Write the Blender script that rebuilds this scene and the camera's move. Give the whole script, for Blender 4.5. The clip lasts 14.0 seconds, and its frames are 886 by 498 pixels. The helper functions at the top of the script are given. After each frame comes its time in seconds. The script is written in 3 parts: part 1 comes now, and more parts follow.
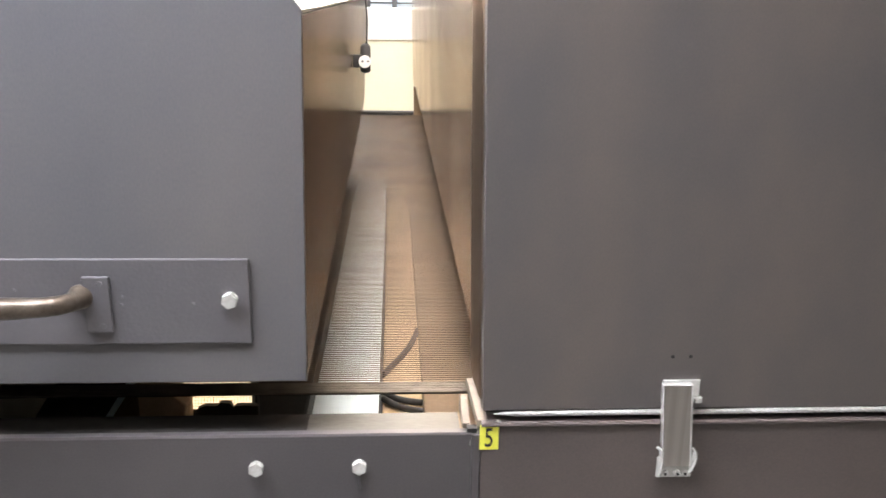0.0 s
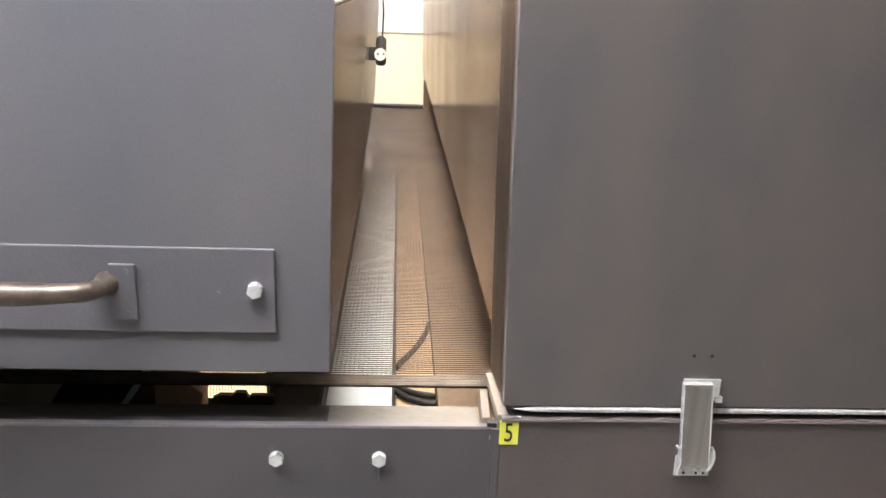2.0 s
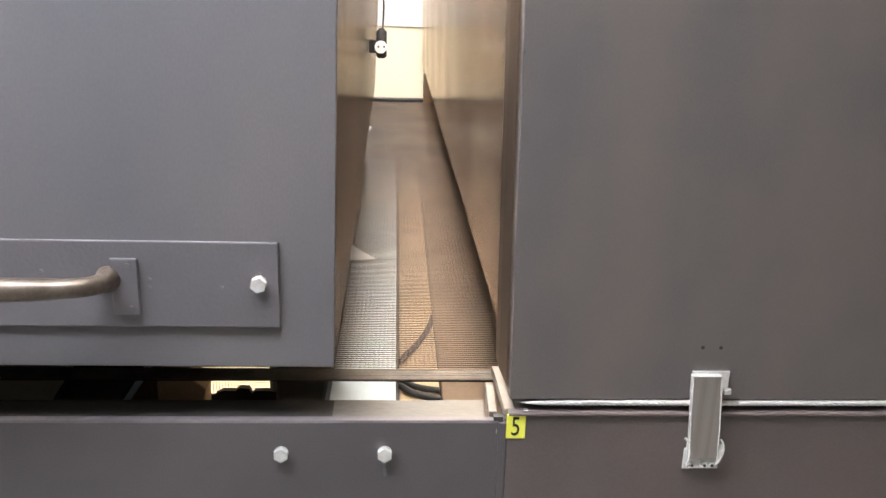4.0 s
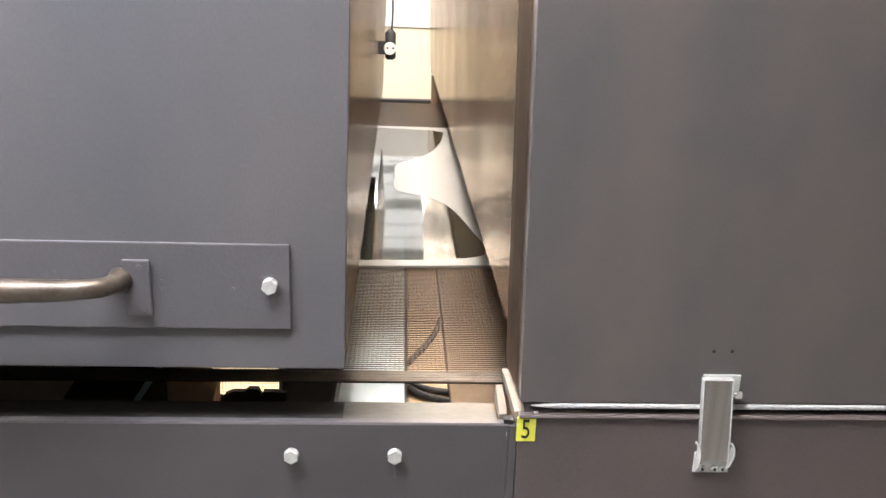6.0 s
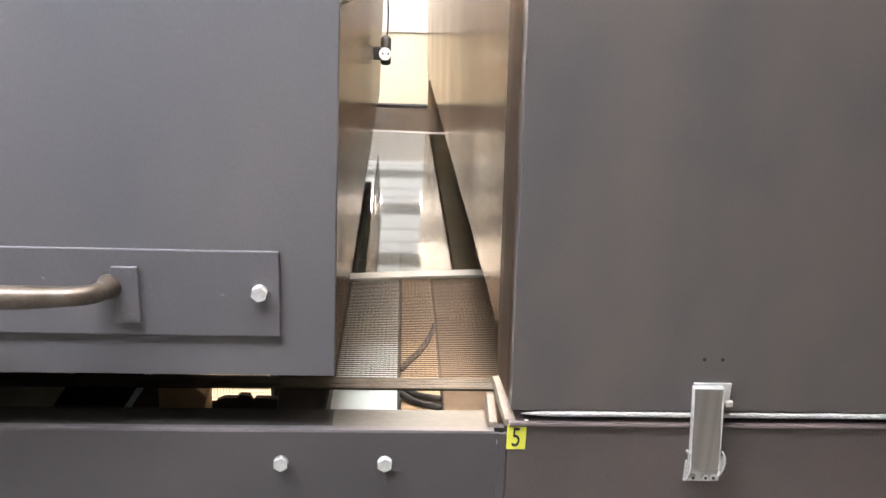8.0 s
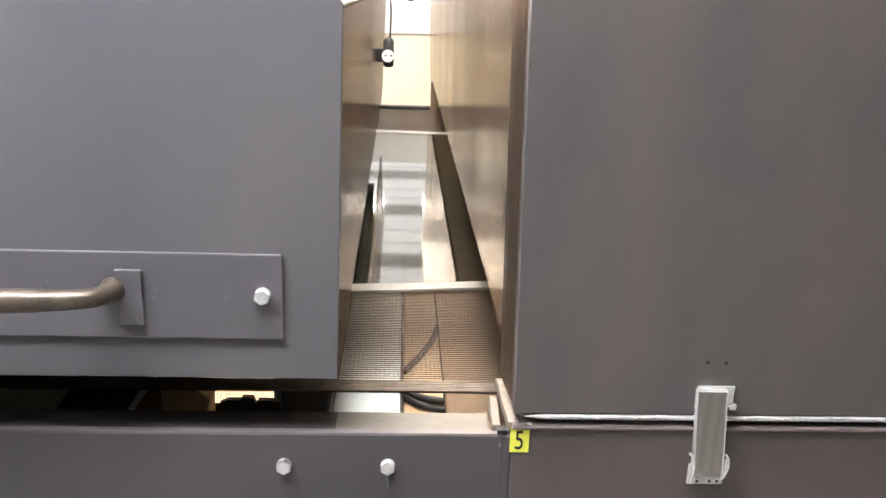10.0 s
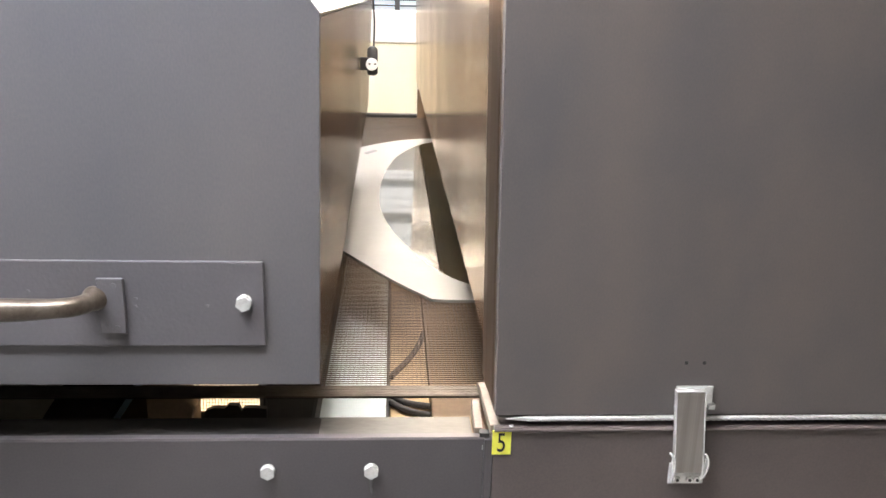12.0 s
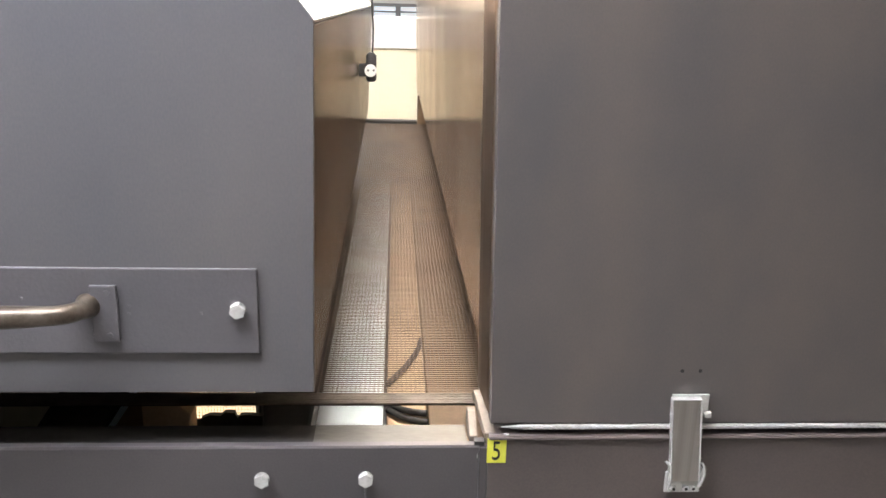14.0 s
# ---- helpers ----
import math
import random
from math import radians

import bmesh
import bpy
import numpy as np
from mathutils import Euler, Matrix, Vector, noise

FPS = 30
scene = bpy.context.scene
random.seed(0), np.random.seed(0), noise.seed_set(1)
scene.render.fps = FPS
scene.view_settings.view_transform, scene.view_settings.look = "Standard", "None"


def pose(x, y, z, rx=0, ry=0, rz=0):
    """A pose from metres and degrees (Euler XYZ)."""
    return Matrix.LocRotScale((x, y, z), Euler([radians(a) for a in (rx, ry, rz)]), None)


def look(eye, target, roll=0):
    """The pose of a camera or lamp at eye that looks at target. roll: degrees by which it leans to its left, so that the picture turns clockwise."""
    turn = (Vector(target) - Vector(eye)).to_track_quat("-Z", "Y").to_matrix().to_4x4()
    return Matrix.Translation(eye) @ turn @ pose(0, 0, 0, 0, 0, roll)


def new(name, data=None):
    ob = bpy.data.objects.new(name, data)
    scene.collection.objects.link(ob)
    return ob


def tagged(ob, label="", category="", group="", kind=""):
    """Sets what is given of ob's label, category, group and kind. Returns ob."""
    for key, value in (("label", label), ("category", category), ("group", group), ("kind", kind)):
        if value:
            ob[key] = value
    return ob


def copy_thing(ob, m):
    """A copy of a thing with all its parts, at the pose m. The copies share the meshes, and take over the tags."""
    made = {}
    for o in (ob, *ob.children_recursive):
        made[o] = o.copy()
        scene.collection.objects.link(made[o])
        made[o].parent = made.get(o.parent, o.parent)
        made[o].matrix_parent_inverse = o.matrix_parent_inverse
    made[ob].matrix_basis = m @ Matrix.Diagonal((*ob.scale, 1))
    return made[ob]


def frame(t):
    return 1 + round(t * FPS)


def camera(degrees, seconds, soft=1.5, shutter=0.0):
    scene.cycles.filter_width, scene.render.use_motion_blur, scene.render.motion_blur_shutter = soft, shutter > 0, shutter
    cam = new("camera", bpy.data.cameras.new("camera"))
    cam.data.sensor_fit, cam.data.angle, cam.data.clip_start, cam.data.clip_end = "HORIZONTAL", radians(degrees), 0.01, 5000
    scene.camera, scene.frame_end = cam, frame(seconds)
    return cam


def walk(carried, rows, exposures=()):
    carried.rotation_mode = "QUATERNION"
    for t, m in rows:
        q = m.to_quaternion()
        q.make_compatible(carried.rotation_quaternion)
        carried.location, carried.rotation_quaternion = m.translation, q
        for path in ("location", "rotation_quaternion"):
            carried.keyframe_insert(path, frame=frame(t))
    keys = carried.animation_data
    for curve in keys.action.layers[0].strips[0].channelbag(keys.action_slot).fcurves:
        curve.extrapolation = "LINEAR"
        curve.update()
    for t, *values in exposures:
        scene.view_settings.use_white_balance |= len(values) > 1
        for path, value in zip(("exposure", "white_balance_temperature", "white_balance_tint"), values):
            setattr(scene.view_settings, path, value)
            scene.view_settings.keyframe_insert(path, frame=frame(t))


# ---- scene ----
cam = camera(56.0, 14.0, shutter=0.6)
PATH = [
    (0, (-0.0106, -0.8610, 1.3889), (0.1083, 1.0470, 0.8015), 1.01),
    (0.5, (-0.0266, -0.8610, 1.3877), (0.0625, 1.0460, 0.7908), 0.81),
    (1, (-0.0336, -0.8660, 1.3866), (0.0736, 1.0380, 0.7840), 1.11),
    (1.5, (-0.0366, -0.8650, 1.3856), (0.0818, 1.0340, 0.7671), 1.71),
    (2, (-0.0376, -0.8610, 1.3885), (0.0795, 1.0440, 0.7881), 2.21),
    (2.5, (-0.0406, -0.8590, 1.3875), (0.0695, 1.0450, 0.7869), 2.11),
    (3, (-0.0376, -0.8580, 1.3855), (0.0816, 1.0450, 0.7821), 1.81),
    (5.3, (-0.0505, -0.8430, 1.3814), (0.0529, 1.0560, 0.7607), 2.01),
    (5.5, (-0.0495, -0.8440, 1.3844), (0.0488, 1.0560, 0.7686), 2.11),
    (6, (-0.0485, -0.8500, 1.3844), (0.0547, 1.0510, 0.7727), 1.91),
    (6.5, (-0.0465, -0.8540, 1.3844), (0.0586, 1.0510, 0.7838), 1.61),
    (7, (-0.0456, -0.8530, 1.3854), (0.0626, 1.0510, 0.7828), 1.81),
    (7.5, (-0.0426, -0.8520, 1.3855), (0.0705, 1.0530, 0.7859), 1.91),
    (8, (-0.0396, -0.8480, 1.3875), (0.0675, 1.0560, 0.7859), 2.11),
    (8.2, (-0.0427, -0.8410, 1.3955), (0.0725, 1.0620, 0.7890), 2.21),
    (10.5, (-0.0376, -0.8530, 1.3885), (0.0614, 1.0550, 0.7968), 2.01),
    (11, (-0.0307, -0.8600, 1.3926), (0.0832, 1.0510, 0.8141), 1.81),
    (11.5, (-0.0296, -0.8620, 1.3906), (0.1002, 1.0490, 0.8133), 1.71),
    (12, (-0.0286, -0.8580, 1.3897), (0.0942, 1.0520, 0.8083), 1.51),
    (12.5, (-0.0256, -0.8500, 1.3917), (0.0872, 1.0610, 0.8122), 1.81),
    (13, (-0.0256, -0.8480, 1.3907), (0.0853, 1.0610, 0.8051), 1.81),
    (13.5, (-0.0266, -0.8480, 1.3917), (0.0842, 1.0630, 0.8131), 1.81),
    (14, (-0.0206, -0.8550, 1.3908), (0.0981, 1.0590, 0.8223), 1.51),
]
walk(cam, [(t, look(eye, target, roll)) for t, eye, target, roll in PATH], [(0.0, 0.07), (3.0, 0.07), (6.0, 0.1), (12.2, 0.1), (13.4, -0.03), (14.0, -0.03)])

# ---- world, lights, exposure ----
world = bpy.data.worlds.new("hall_air")
scene.world = world
world.use_nodes = True
world.node_tree.nodes["Background"].inputs[0].default_value = (0.75, 0.85, 1.0, 1)
world.node_tree.nodes["Background"].inputs[1].default_value = 0.3


# ---- materials ----
def material(name, color, rough=0.5, metal=0.0, spec=0.5):
    m = bpy.data.materials.new(name)
    m.use_nodes = True
    b = m.node_tree.nodes["Principled BSDF"]
    b.inputs["Base Color"].default_value = (*color, 1)
    b.inputs["Roughness"].default_value = rough
    b.inputs["Metallic"].default_value = metal
    b.inputs["Specular IOR Level"].default_value = spec
    return m


def surface(name, color, color2, rough=0.5, metal=0.0, fine=120.0, coarse=4.0, bump=0.15,
            rough_var=0.12, stretch=(1, 1, 1), fine_mix=0.3, detail=5, spread=0.15):
    """A material with stains at a coarse scale, grain at a fine one and fine relief."""
    m = material(name, color, rough, metal)
    nt = m.node_tree
    b = nt.nodes["Principled BSDF"]
    tc = nt.nodes.new("ShaderNodeTexCoord")
    mp = nt.nodes.new("ShaderNodeMapping")
    mp.inputs["Scale"].default_value = stretch
    nt.links.new(tc.outputs["Object"], mp.inputs["Vector"])
    n1 = nt.nodes.new("ShaderNodeTexNoise")
    n1.inputs["Scale"].default_value = coarse
    n1.inputs["Detail"].default_value = detail
    n2 = nt.nodes.new("ShaderNodeTexNoise")
    n2.inputs["Scale"].default_value = fine
    n2.inputs["Detail"].default_value = 3
    for n in (n1, n2):
        nt.links.new(mp.outputs["Vector"], n.inputs["Vector"])
    add = nt.nodes.new("ShaderNodeMix")
    add.data_type = "FLOAT"
    add.inputs[0].default_value = fine_mix
    nt.links.new(n1.outputs["Fac"], add.inputs[2])
    nt.links.new(n2.outputs["Fac"], add.inputs[3])
    ramp = nt.nodes.new("ShaderNodeValToRGB")
    ramp.color_ramp.elements[0].position = 0.5 - spread
    ramp.color_ramp.elements[1].position = 0.5 + spread
    ramp.color_ramp.elements[0].color = (*color, 1)
    ramp.color_ramp.elements[1].color = (*color2, 1)
    nt.links.new(add.outputs[0], ramp.inputs[0])
    nt.links.new(ramp.outputs[0], b.inputs["Base Color"])
    mr = nt.nodes.new("ShaderNodeMapRange")
    mr.inputs["To Min"].default_value = max(0.02, rough - rough_var)
    mr.inputs["To Max"].default_value = min(1, rough + rough_var)
    nt.links.new(add.outputs[0], mr.inputs["Value"])
    nt.links.new(mr.outputs[0], b.inputs["Roughness"])
    bp = nt.nodes.new("ShaderNodeBump")
    bp.inputs["Strength"].default_value = bump
    bp.inputs["Distance"].default_value = 0.001
    nt.links.new(n2.outputs["Fac"], bp.inputs["Height"])
    nt.links.new(bp.outputs[0], b.inputs["Normal"])
    return m


def brushed(name, color, color2, rough, metal=0.95, relief=0.25):
    """Sheet steel with an upright grain: broad tinted bands, fine streaks and a streaked relief."""
    m = material(name, color, rough, metal)
    nt = m.node_tree
    b = nt.nodes["Principled BSDF"]
    tc = nt.nodes.new("ShaderNodeTexCoord")

    def streaks(scale, detail):
        mp = nt.nodes.new("ShaderNodeMapping")
        mp.inputs["Scale"].default_value = scale
        n = nt.nodes.new("ShaderNodeTexNoise")
        n.inputs["Scale"].default_value = 1.0
        n.inputs["Detail"].default_value = detail
        nt.links.new(tc.outputs["Object"], mp.inputs["Vector"])
        nt.links.new(mp.outputs["Vector"], n.inputs["Vector"])
        return n
    broad, fine, blot = streaks((1, 3.2, 0.40), 3), streaks((1, 260, 1.6), 2), streaks((1, 3.0, 4.5), 4)
    mix = nt.nodes.new("ShaderNodeMix")
    mix.data_type = "FLOAT"
    mix.inputs[0].default_value = 0.35
    nt.links.new(broad.outputs["Fac"], mix.inputs[2])
    nt.links.new(blot.outputs["Fac"], mix.inputs[3])
    ramp = nt.nodes.new("ShaderNodeValToRGB")
    ramp.color_ramp.elements[0].position, ramp.color_ramp.elements[1].position = 0.32, 0.66
    ramp.color_ramp.elements[0].color, ramp.color_ramp.elements[1].color = (*color, 1), (*color2, 1)
    nt.links.new(mix.outputs[0], ramp.inputs[0])
    nt.links.new(ramp.outputs[0], b.inputs["Base Color"])
    nt.links.new(ramp.outputs[0], b.inputs["Specular Tint"])
    mr = nt.nodes.new("ShaderNodeMapRange")
    mr.inputs["To Min"].default_value, mr.inputs["To Max"].default_value = rough - 0.06, rough + 0.08
    nt.links.new(fine.outputs["Fac"], mr.inputs["Value"])
    nt.links.new(mr.outputs[0], b.inputs["Roughness"])
    bp = nt.nodes.new("ShaderNodeBump")
    bp.inputs["Strength"].default_value = relief
    bp.inputs["Distance"].default_value = 0.0006
    nt.links.new(fine.outputs["Fac"], bp.inputs["Height"])
    nt.links.new(bp.outputs[0], b.inputs["Normal"])
    return m


def glow(name, color, strength):
    m = material(name, color)
    b = m.node_tree.nodes["Principled BSDF"]
    b.inputs["Emission Color"].default_value = (*color, 1)
    b.inputs["Emission Strength"].default_value = strength
    return m


PAINT = surface("dark_grey_enamel_paint", (0.103, 0.100, 0.111), (0.150, 0.137, 0.135), 0.42, 0.0, 450, 3.6, 0.12, 0.06, (1, 1, 0.5), 0.25)
PAINT_WARM = surface("warm_grey_enamel_paint", (0.101, 0.091, 0.092), (0.150, 0.123, 0.110), 0.42, 0.0, 450, 6.0, 0.12, 0.06, (1, 1, 0.6), 0.2, 4, 0.15)
PAINT_ROUGH = surface("hammered_grey_paint", (0.104, 0.098, 0.106), (0.138, 0.125, 0.129), 0.33, 0.0, 240, 7, 0.42, 0.05, (1, 1, 1), 0.25, 4, 0.2)
PAINT_LOW = surface("dark_frame_paint", (0.098, 0.079, 0.076), (0.142, 0.112, 0.103), 0.42, 0.0, 380, 5, 0.15, 0.08)
PAINT_RAIL = surface("cool_dark_frame_paint", (0.075, 0.067, 0.071), (0.105, 0.092, 0.094), 0.40, 0.0, 380, 5, 0.15, 0.08)
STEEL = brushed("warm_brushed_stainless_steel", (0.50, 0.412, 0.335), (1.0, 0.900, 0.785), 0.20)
# darker copy of the wall steel, with the hood wall's shade in its colour
STEEL_SHADED = brushed("shaded_stainless_steel", (0.150, 0.112, 0.085), (0.40, 0.310, 0.238), 0.20)
STEEL_EDGE = brushed("dull_steel_return", (0.16, 0.118, 0.088), (0.34, 0.262, 0.20), 0.30, 0.8)
LEDGE = surface("bare_worn_steel", (0.095, 0.092, 0.085), (0.158, 0.152, 0.140), 0.42, 0.9, 160, 6, 0.10, 0.10, (0.5, 2, 1))
TAB = surface("tan_fibre_board", (0.185, 0.150, 0.118), (0.26, 0.213, 0.168), 0.7, 0.0, 180, 25, 0.2, 0.1)
ZINC = surface("zinc_plated_steel", (0.70, 0.69, 0.66), (0.93, 0.92, 0.89), 0.20, 0.55, 300, 60, 0.3, 0.1)
SATIN = surface("satin_steel", (0.36, 0.333, 0.308), (0.47, 0.44, 0.41), 0.33, 0.9, 200, 20, 0.05, 0.08, (9, 1, 0.03))
BRONZE = surface("worn_bronze_handle", (0.085, 0.064, 0.048), (0.185, 0.148, 0.116), 0.38, 0.55, 220, 25, 0.3, 0.12)
ROPE = surface("woven_glass_rope", (0.38, 0.37, 0.36), (0.60, 0.59, 0.57), 0.9, 0.0, 900, 120, 0.6, 0.05, (1, 1, 1), 0.6)
YELLOW = surface("yellow_vinyl", (0.93, 0.90, 0.09), (0.96, 0.93, 0.14), 0.4, 0.0, 200, 20, 0.02, 0.05)
BLACK = surface("black_ink", (0.012, 0.012, 0.011), (0.02, 0.019, 0.017), 0.5, 0.0, 200, 20, 0.02, 0.05)
RUBBER = surface("black_rubber", (0.014, 0.013, 0.013), (0.03, 0.028, 0.027), 0.55, 0.0, 200, 20, 0.1, 0.1)
WIRE = surface("oxidised_belt_wire", (0.095, 0.064, 0.044), (0.165, 0.115, 0.080), 0.42, 0.5, 90, 6, 0.1, 0.1)
CORD = surface("worn_selvedge_cord", (0.115, 0.095, 0.078), (0.215, 0.185, 0.152), 0.45, 0.6, 240, 30, 0.2, 0.1)
CREAM = surface("cream_painted_sheet", (0.86, 0.80, 0.63), (0.90, 0.85, 0.69), 0.5, 0.0, 90, 3, 0.05, 0.08)
WHITE = surface("white_painted_sheet", (0.80, 0.79, 0.77), (0.86, 0.85, 0.83), 0.5, 0.0, 90, 3, 0.05, 0.08)
ENAMEL = surface("satin_white_enamel", (0.225, 0.214, 0.192), (0.272, 0.26, 0.235), 0.36, 0.0, 60, 5, 0.0, 0.06)
TRAY = surface("galvanised_tray", (0.74, 0.83, 0.85), (0.84, 0.92, 0.94), 0.42, 0.15, 40, 2.5, 0.02, 0.08)
TAN = surface("tan_board", (0.45, 0.315, 0.180), (0.57, 0.405, 0.250), 0.65, 0.0, 120, 6, 0.1, 0.1)
BROWN = surface("rust_brown_sheet", (0.18, 0.118, 0.068), (0.26, 0.178, 0.108), 0.6, 0.1, 120, 6, 0.1, 0.1)
FIREBRICK = surface("tan_firebrick", (0.50, 0.34, 0.21), (0.66, 0.48, 0.32), 0.9, 0.0, 150, 14, 0.4, 0.05)
LEDGE_SHADE = surface("shade_darkened_steel", (0.018, 0.015, 0.014), (0.042, 0.036, 0.032), 0.75, 0.0, 120, 18, 0.2, 0.12)
NEAR_BLACK = surface("near_black_matte", (0.02, 0.018, 0.016), (0.045, 0.04, 0.036), 0.8, 0.0, 60, 5, 0.3, 0.1)
LINING = surface("pale_ceramic_oven_lining", (0.50, 0.45, 0.36), (0.65, 0.59, 0.48), 0.7, 0.0, 60, 5, 0.2, 0.1)
CONCRETE = surface("sealed_concrete", (0.26, 0.255, 0.245), (0.36, 0.35, 0.335), 0.5, 0.0, 60, 1.2, 0.1, 0.1)
HALLWALL = surface("hall_wall_cladding", (0.52, 0.52, 0.51), (0.60, 0.60, 0.585), 0.6, 0.0, 40, 0.8, 0.05, 0.1)
ROOFING = surface("roof_sheet", (0.55, 0.565, 0.575), (0.66, 0.67, 0.675), 0.55, 0.0, 30, 0.7, 0.05, 0.1)
GIRDER = surface("grey_girder_paint", (0.12, 0.125, 0.135), (0.17, 0.175, 0.185), 0.5, 0.0, 60, 2, 0.05, 0.1)
LAMP = glow("luminaire_diffuser", (1.0, 0.93, 0.86), 70.0)
COOL = glow("cool_luminaire_diffuser", (0.86, 0.905, 1.0), 43.5)
PATCH_GLOW = glow("warm_patch_glow", (1.0, 0.84, 0.58), 1.9)
ROOF_GLOW = glow("roof_glow_pane", (0.98, 0.97, 0.97), 1.2)
SCREEN = glow("dim_daylit_pane", (0.72, 0.80, 0.90), 0.55)

GLASS = material("tinted_float_glass", (0.90, 0.92, 0.86), 0.03)
_b = GLASS.node_tree.nodes["Principled BSDF"]
_b.inputs["Transmission Weight"].default_value = 1.0
_b.inputs["IOR"].default_value = 1.6


# ---- mesh helpers ----
def box(bm, x0, x1, y0, y1, z0, z1, bevel=0.0, seg=2):
    vs = [bm.verts.new((x, y, z)) for x in (x0, x1) for y in (y0, y1) for z in (z0, z1)]
    fs = [bm.faces.new([vs[i] for i in q]) for q in
          ((0, 1, 3, 2), (4, 6, 7, 5), (0, 4, 5, 1), (2, 3, 7, 6), (0, 2, 6, 4), (1, 5, 7, 3))]
    if bevel:
        es = list({e for f in fs for e in f.edges})
        bmesh.ops.bevel(bm, geom=es, offset=bevel, segments=seg, affect="EDGES", profile=0.5)


def prism(bm, pts, axis, a, b, bevel=0.0):
    """Extrudes a polygon along an axis from a to b; pts are the two other coordinates in cyclic order."""
    def place(p, h):
        c = [0, 0, 0]
        others = [i for i in range(3) if i != axis]
        c[others[0]], c[others[1]], c[axis] = p[0], p[1], h
        return c
    lo = [bm.verts.new(place(p, a)) for p in pts]
    hi = [bm.verts.new(place(p, b)) for p in pts]
    fs = [bm.faces.new(lo), bm.faces.new(hi)]
    n = len(pts)
    fs += [bm.faces.new((lo[i], lo[(i + 1) % n], hi[(i + 1) % n], hi[i])) for i in range(n)]
    bmesh.ops.recalc_face_normals(bm, faces=fs)
    if bevel:
        es = list({e for f in fs for e in f.edges})
        bmesh.ops.bevel(bm, geom=es, offset=bevel, segments=2, affect="EDGES", profile=0.5)


def disc(bm, c, axis, r, h, n=6, turn=0.0, bevel=0.0):
    """A prism with n sides round c, h long along an axis (towards minus for a negative h)."""
    pts = [(r * math.cos(turn + 2 * math.pi * i / n), r * math.sin(turn + 2 * math.pi * i / n)) for i in range(n)]
    others = [i for i in range(3) if i != axis]
    prism(bm, [(c[others[0]] + p[0], c[others[1]] + p[1]) for p in pts], axis, c[axis], c[axis] + h, bevel)


def tube(bm, pts, radius, n=10, closed_ends=True):
    """A round bar along points; radius is a number or one number a point."""
    rings = []
    pts = [Vector(p) for p in pts]
    up = Vector((0.13, 0.21, 0.97))
    for i, p in enumerate(pts):
        d = (pts[min(i + 1, len(pts) - 1)] - pts[max(i - 1, 0)]).normalized()
        s = d.cross(up)
        s = s.normalized() if s.length > 1e-4 else d.orthogonal().normalized()
        u = s.cross(d)
        r = radius[i] if isinstance(radius, (list, tuple)) else radius
        rings.append([bm.verts.new(p + r * (math.cos(2 * math.pi * k / n) * s + math.sin(2 * math.pi * k / n) * u)) for k in range(n)])
    for a, b in zip(rings, rings[1:]):
        for k in range(n):
            bm.faces.new((a[k], a[(k + 1) % n], b[(k + 1) % n], b[k]))
    if closed_ends:
        bm.faces.new(rings[0])
        bm.faces.new(rings[-1])
    bmesh.ops.recalc_face_normals(bm, faces=bm.faces[:])


def spline(pts, per=8, closed=False):
    """Points along a smooth curve through pts."""
    out, n = [], len(pts)
    P = [Vector(p) for p in pts]
    for i in range(n if closed else n - 1):
        a, b, c, d = (P[(i + k) % n] if closed else P[min(max(i + k, 0), n - 1)] for k in (-1, 0, 1, 2))
        for s in range(per):
            t = s / per
            out.append(0.5 * ((2 * b) + (c - a) * t + (2 * a - 5 * b + 4 * c - d) * t * t + (3 * b - a - 3 * c + d) * t ** 3))
    if not closed:
        out.append(P[-1])
    return out


def part(name, bm, mat, parent=None, label="", smooth=False):
    me = bpy.data.meshes.new(name)
    bm.to_mesh(me)
    bm.free()
    if smooth:
        me.shade_smooth()
    me.materials.append(mat)
    ob = new(name, me)
    if parent:
        ob.parent = parent
    if label:
        tagged(ob, label)
    return ob


def boxed(name, dims, mat, parent=None, label="", bevel=0.0):
    bm = bmesh.new()
    box(bm, *dims, bevel)
    return part(name, bm, mat, parent, label)


def thing(name, label, category, group="", kind=""):
    return tagged(new(name), label, category, group, kind)


# ---- the plan ----
BELT_Z = 0.84          # top of the mesh belt
XL, XR = -0.108, 0.094   # the two walls of the gap
HOOD_Z = 0.968         # lower edge of the hood
REAR = 3.1
FAR = 4.6              # half length of the oven line


